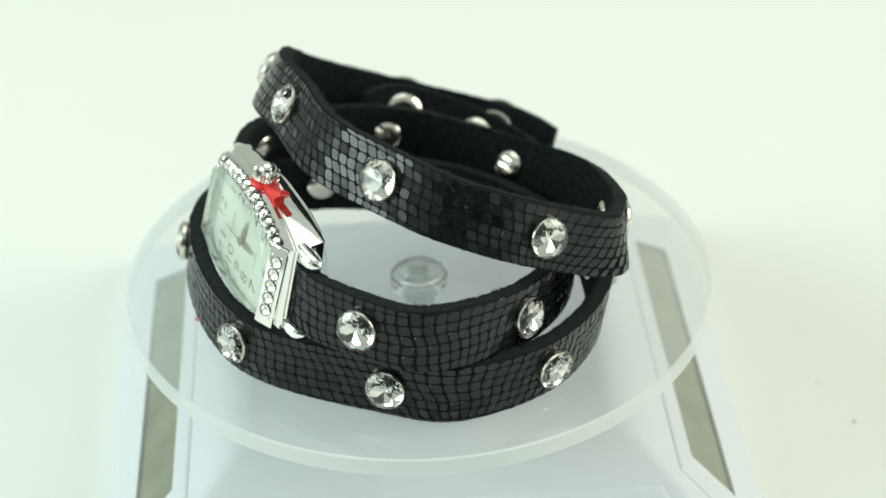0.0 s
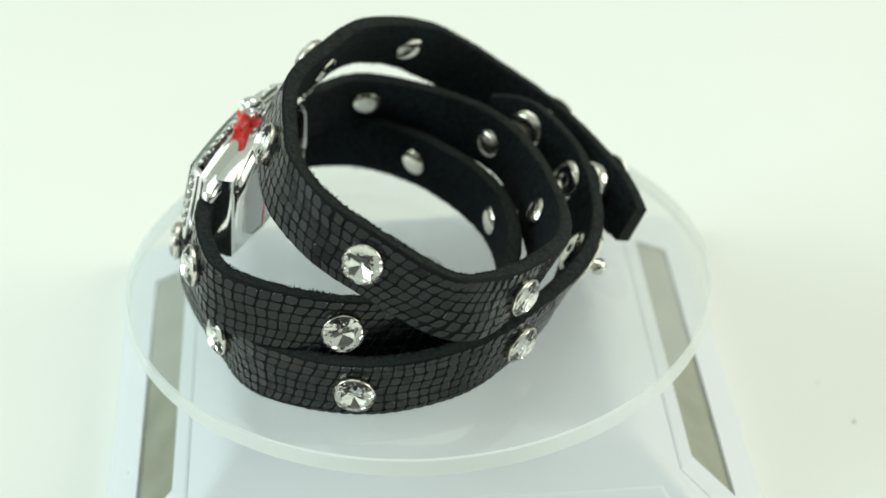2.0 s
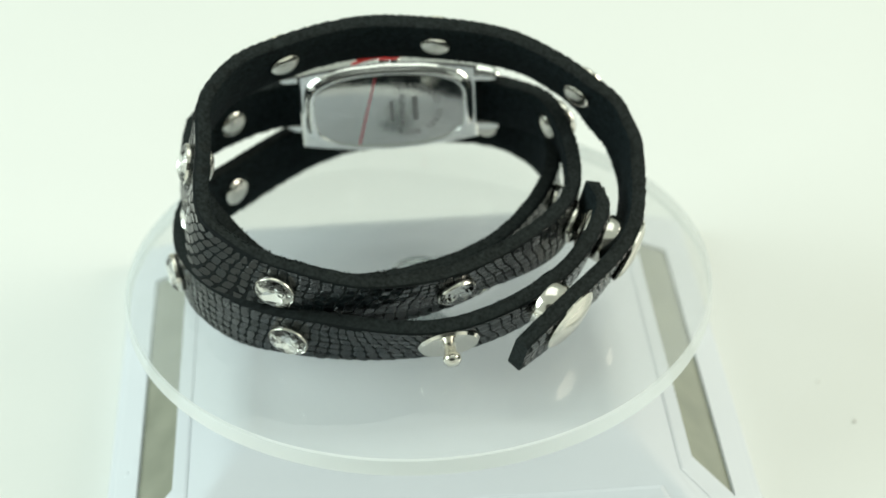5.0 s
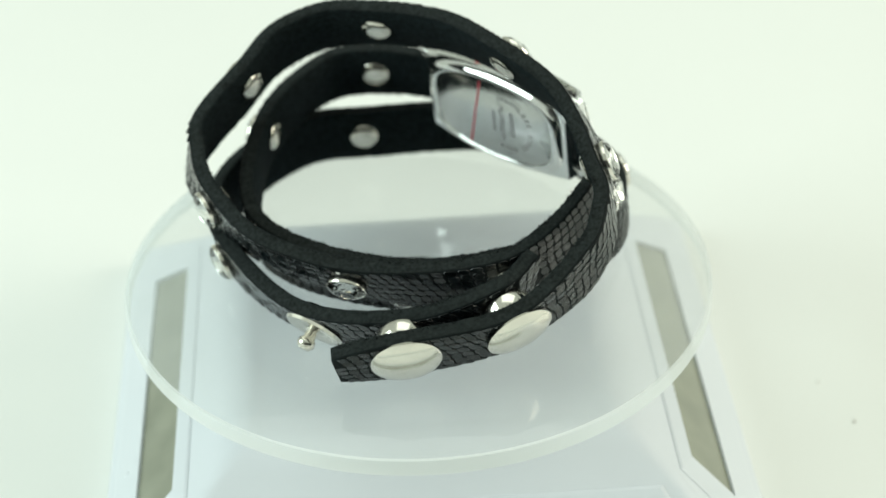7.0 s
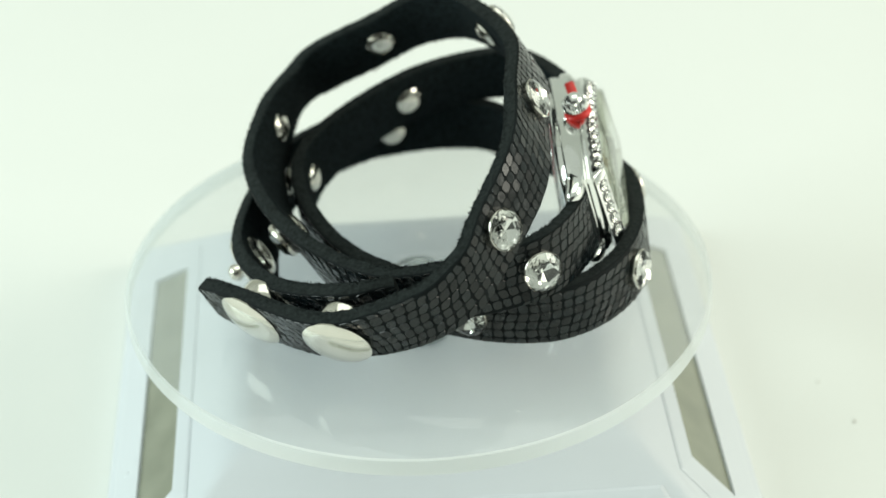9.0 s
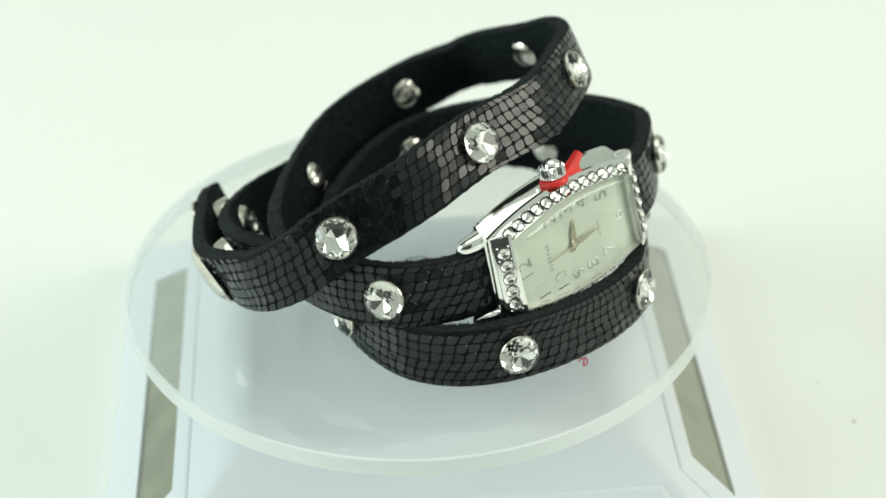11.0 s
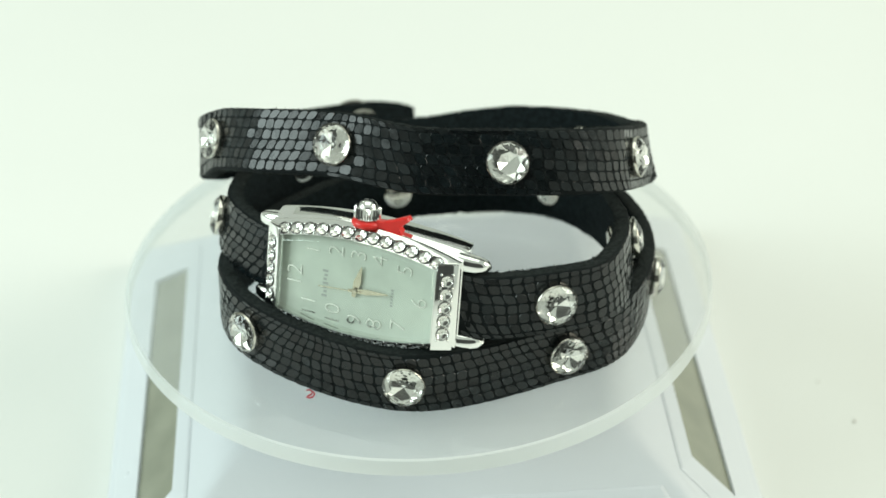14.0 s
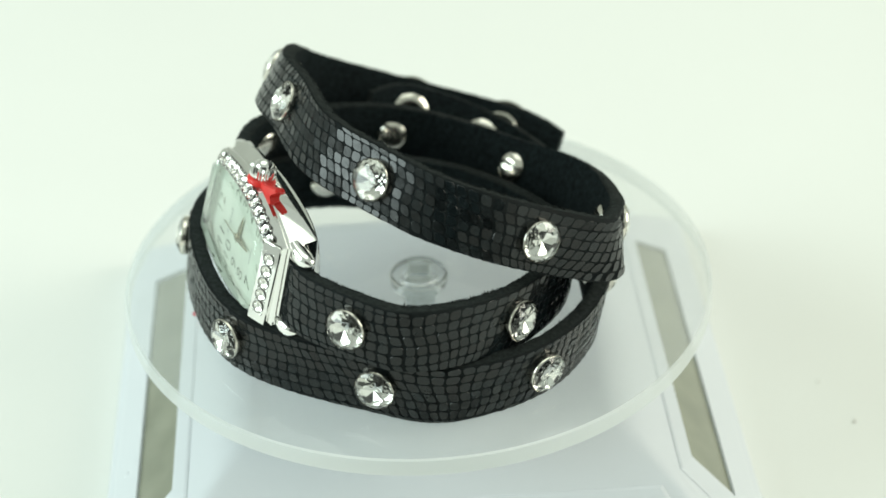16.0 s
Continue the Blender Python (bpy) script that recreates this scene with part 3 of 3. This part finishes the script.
    places = {12: (-9.9, -0.5), 1: (-7.3, 3.9), 2: (-3.6, 4.5), 3: (-0.1, 4.6), 4: (3.2, 4.5), 5: (7.1, 3.9), 6: (9.6, -0.4), 7: (6.7, -4.5), 8: (3.0, -5.1), 9: (-0.1, -5.2), 10: (-3.6, -5.1), 11: (-7.4, -4.7)}
    for number, (x, y) in places.items():
        bm = bmesh.new()
        lettering(str(number), 3.5, Matrix.Translation((x * MM, y * MM, -1.05 * MM)) @ pose(0, 0, 0, 0, 0, 90), bm, -0.07)
        part("numeral", bm, SILVER_PRINT, dial)
    bars = bmesh.new()
    for k in range(7):
        block((0.5 + 0.35 * (k % 3 == 0), 0.34, 0.03), (-5.2 + 0.12 * (k % 2), -2.6 + 0.62 * k, -1.075), 0, bars)
    for k in range(6):
        block((0.4, 0.26, 0.03), (5.3, -1.8 + 0.46 * k, -1.075), 0, bars)
    part("dial_print", bars, GREY_PRINT, dial)

    def hand(angle, length, wide, z, mat, tail=1.0):
        bm = bmesh.new()
        d = Vector((math.cos(angle), math.sin(angle), 0))
        side = Vector((-d.y, d.x, 0))
        pivot = Vector((-0.3, -0.7, 0))
        loop = [d * length + side * 0.06, d * length * 0.35 + side * wide, -d * tail + side * wide * 0.5, -d * tail - side * wide * 0.5, d * length * 0.35 - side * wide, d * length - side * 0.06]
        return loft([[p + pivot + Vector((0, 0, z)) for p in loop], [p + pivot + Vector((0, 0, z + 0.12)) for p in loop]], bm)
    part("hour_hand", hand(radians(78), 3.8, 0.58, -0.85, GOLD), GOLD, dial)
    part("minute_hand", hand(radians(6), 5.2, 0.42, -0.68, GOLD), GOLD, dial)
    part("second_hand", hand(radians(184), 5.6, 0.07, -0.5, GOLD), GOLD, dial)
    part("hand_pin", lathe([(0, -0.3), (0.4, -0.35), (0.5, -0.5), (0.5, -1.0), (0, -1.0)], 14), GOLD, dial, smooth=40).location = (-0.3 * MM, -0.7 * MM, 0)
    sheet = loft([tonneau(12.05, 5.35, 6.88, -0.3), tonneau(11.95, 5.3, 6.85, 0.75), tonneau(11.7, 5.1, 6.65, 1.05), tonneau(11.3, 4.8, 6.3, 1.2), tonneau(9.0, 3.4, 4.6, 1.32), tonneau(3.0, 0.8, 1.0, 1.38)], cap=False)
    sheet.faces.new(sheet.verts[-30:])
    sheet.normal_update()
    if sum(f.normal.z for f in sheet.faces) < 0:
        bmesh.ops.reverse_faces(sheet, faces=sheet.faces)
    add("watch_glass", sheet, WATCH_GLASS, label="clear curved watch glass", smooth=60).visible_shadow = False
    # crown with its red guard clip
    bm = lathe([(0, 3.75), (0.6, 3.65), (1.15, 3.3), (1.4, 2.85), (1.42, 2.7)], 32)
    lathe([(0, 1.0), (0.9, 0.9), (0.9, -1.2), (0, -1.2)], 24, bm)
    rib = [(1.92 if k % 2 else 1.74, math.tau * k / 56) for k in range(56)]
    loft([[(a * f * math.cos(b), a * f * math.sin(b), h) for a, b in rib] for f, h in ((0.9, 0.95), (1.0, 1.1), (1.0, 2.55), (0.9, 2.75))], bm)
    crown = add("crown", bm, CHROME, label="ribbed silver crown with a domed tip", smooth=35)
    crown.matrix_basis = m @ Matrix.Translation((0, 8.8 * MM, -2.4 * MM)) @ pose(0, 0, 0, -90, 0, 0)
    guard = bmesh.new()
    tube([(1.35 * math.cos(a), 1.35 * math.sin(a), 0.3) for a in (radians(20 + 320 * k / 20) for k in range(21))], 0.55, 8, guard)
    fish = [(1.2, -0.5), (2.3, -0.45), (3.4, -0.8), (4.7, -1.5), (5.1, -1.2), (4.4, -0.1), (4.6, 0.45), (5.6, 1.35), (5.3, 1.75), (3.4, 0.9), (2.3, 0.55), (1.2, 0.6)]
    loft([[(x, 0.1 * x - 0.2 + h, 0.45 + y * f) for x, y in fish] for f, h in ((0.85, -0.65), (1.0, -0.4), (1.0, 0.4), (0.85, 0.65))], guard)
    clip = part("crown_guard", guard, RED, crown, "small red plastic fishtail crown clip", smooth=50)
    clip.matrix_basis = pose(0, 0, 0, 0, 0, 2) @ Matrix.Diagonal((1.15, 1.15, 1.1, 1))
    # lugs and strap pins
    for side in (1, -1):
        for edge in (1, -1):
            bm = bmesh.new()
            rows = []
            for k in range(10):
                f = k / 9
                x = side * (13.8 + 4.4 * f)
                blunt = math.sqrt(max(0.02, 1 - f ** 6))
                y, z = edge * (5.9 - 0.3 * f), -4.3 - 0.8 * f * f
                hh, ww = (1.5 - 0.4 * f) * blunt, (1.4 - 0.35 * f) * blunt
                rows.append([(x, y + ww * math.copysign(abs(math.cos(a)) ** 0.7, math.cos(a)), z + hh * math.copysign(abs(math.sin(a)) ** 0.7, math.sin(a))) for a in (math.tau * (q + 0.5) / 16 for q in range(16))])
            add("lug", loft(rows, bm), CHROME, smooth=60)
        add("strap_pin", tube([(side * 16.3, -5.2, -4.9), (side * 16.3, 5.2, -4.9)], 0.45, 10), CHROME, smooth=60)
        loop = block((3.2, 7.6, 2.2), (side * 15.4, 0, -4.5), 0.9, segments=4)
        add("strap_loop", loop, LEATHER, label="narrow leather loop round the strap pin", smooth=40)
    # back of the case
    def barrel(half, end, mid, z, steps=64):
        """The barrel outline with rounded corners."""
        pts = []
        for k in range(steps):
            c, n = math.cos(math.tau * k / steps), math.sin(math.tau * k / steps)
            x = half * math.copysign(abs(c) ** 0.42, c)
            pts.append((x, (end + (mid - end) * (1 - (x / half) ** 2)) * math.copysign(abs(n) ** 0.42, n), z))
        return pts
    rim = add("back_rim", loft([barrel(13.8, 6.9, 8.5, -7.0), barrel(13.6, 6.7, 8.3, -7.6), barrel(13.1, 6.3, 7.9, -8.05), barrel(12.6, 5.8, 7.5, -8.3), barrel(12.3, 5.5, 7.3, -8.34), barrel(12.1, 5.3, 7.1, -8.2), barrel(12.1, 5.3, 7.1, -7.9)], cap=False), CHROME, label="polished silver rim round the case back", smooth=60)
    back_plate = add("case_back", loft([barrel(12.1, 5.3, 7.1, -7.4), barrel(12.1, 5.3, 7.1, -8.15), barrel(11.9, 5.1, 6.9, -8.22)]), STEEL, label="polished steel case back with etched lettering", smooth=30)
    lean_back = m @ Matrix.Translation((0, 1.3 * MM, -8.3 * MM)) @ pose(0, 0, 0, 11, 3.5, 0) @ Matrix.Translation((0, 0, 8.2 * MM))
    rim.matrix_basis = lean_back
    back_plate.matrix_basis = lean_back
    behind = Matrix.Translation((0, 0, -8.24 * MM)) @ pose(0, 0, 0, 0, 180, 0)
    word = "STAINLESS STEEL BACK"
    bm = bmesh.new()
    for k, ch in enumerate(word):
        if ch != " ":
            ang = 112 - 224 * k / (len(word) - 1)
            lettering(ch, 1.35, behind @ Matrix.Translation(((3.4 + 4.6 * math.cos(radians(ang))) * MM, 4.6 * math.sin(radians(ang)) * MM, 0)) @ pose(0, 0, 0, 0, 0, ang - 90), bm)
    lettering("PLATINUM", 1.35, behind @ Matrix.Translation((2.0 * MM, 0, 0)) @ pose(0, 0, 0, 0, 0, -90), bm)
    block((0.9, 4.6, 0.03), (-4.2, 0.2, -8.24), 0, bm)
    block((0.6, 4.0, 0.03), (-0.4, -0.2, -8.24), 0, bm)
    part("etching", bm, ETCH, back_plate)
    bm = bmesh.new()
    block((0.28, 13.2, 0.05), (0, 0, 0), 0, bm)
    line = part("red_line", bm, THREAD, back_plate, "thin red line on the protective film")
    line.matrix_basis = Matrix.Translation((3.6 * MM, 0, -8.26 * MM)) @ pose(0, 0, 0, 0, 0, 14)


def build_watch():
    watch = new("wrap_watch")
    tagged(watch, "silver rhinestone watch on a triple-wrap black snakeskin strap", "wrist watch")
    kit = Studs()
    rnd = random.Random(7)
    long_band, short_band = Ribbon(LONG_STRAP), Ribbon(SHORT_STRAP)
    build_strap("long_strap", long_band, watch, "black snakeskin-embossed leather strap, suede inside")
    build_strap("short_strap", short_band, watch, "black snakeskin-embossed leather strap, suede inside")
    build_studs(long_band, kit, watch, rnd)
    build_studs(short_band, kit, watch, rnd)
    build_snaps(long_band, short_band, kit, watch)
    build_head(watch, kit)
    curl = [(-34.0 + 0.45 * math.sin(k * 0.9), -11.4 - 0.10 * k + 0.35 * math.cos(k * 1.3), 1.1 + 0.4 * math.sin(k * 0.7 + 1)) for k in range(10)]
    part("loose_thread", tube(curl, 0.13, 6), THREAD, watch, "short curled red thread")
    return watch


build_table()
build_specks()
build_base()
disc = build_disc()
watch = build_watch()


# ---- movement ----
def motions():
    """Disc and watch turn together, clockwise from above, at an even pace."""
    for thing, z in ((disc, DISC_Z * MM), (watch, 0.0)):
        walk(thing, [(0.5 * k, pose(AXIS_X, 0, z, 0, 0, START_TURN - 360.0 / PERIOD * 0.5 * k)) for k in range(33)])


motions()
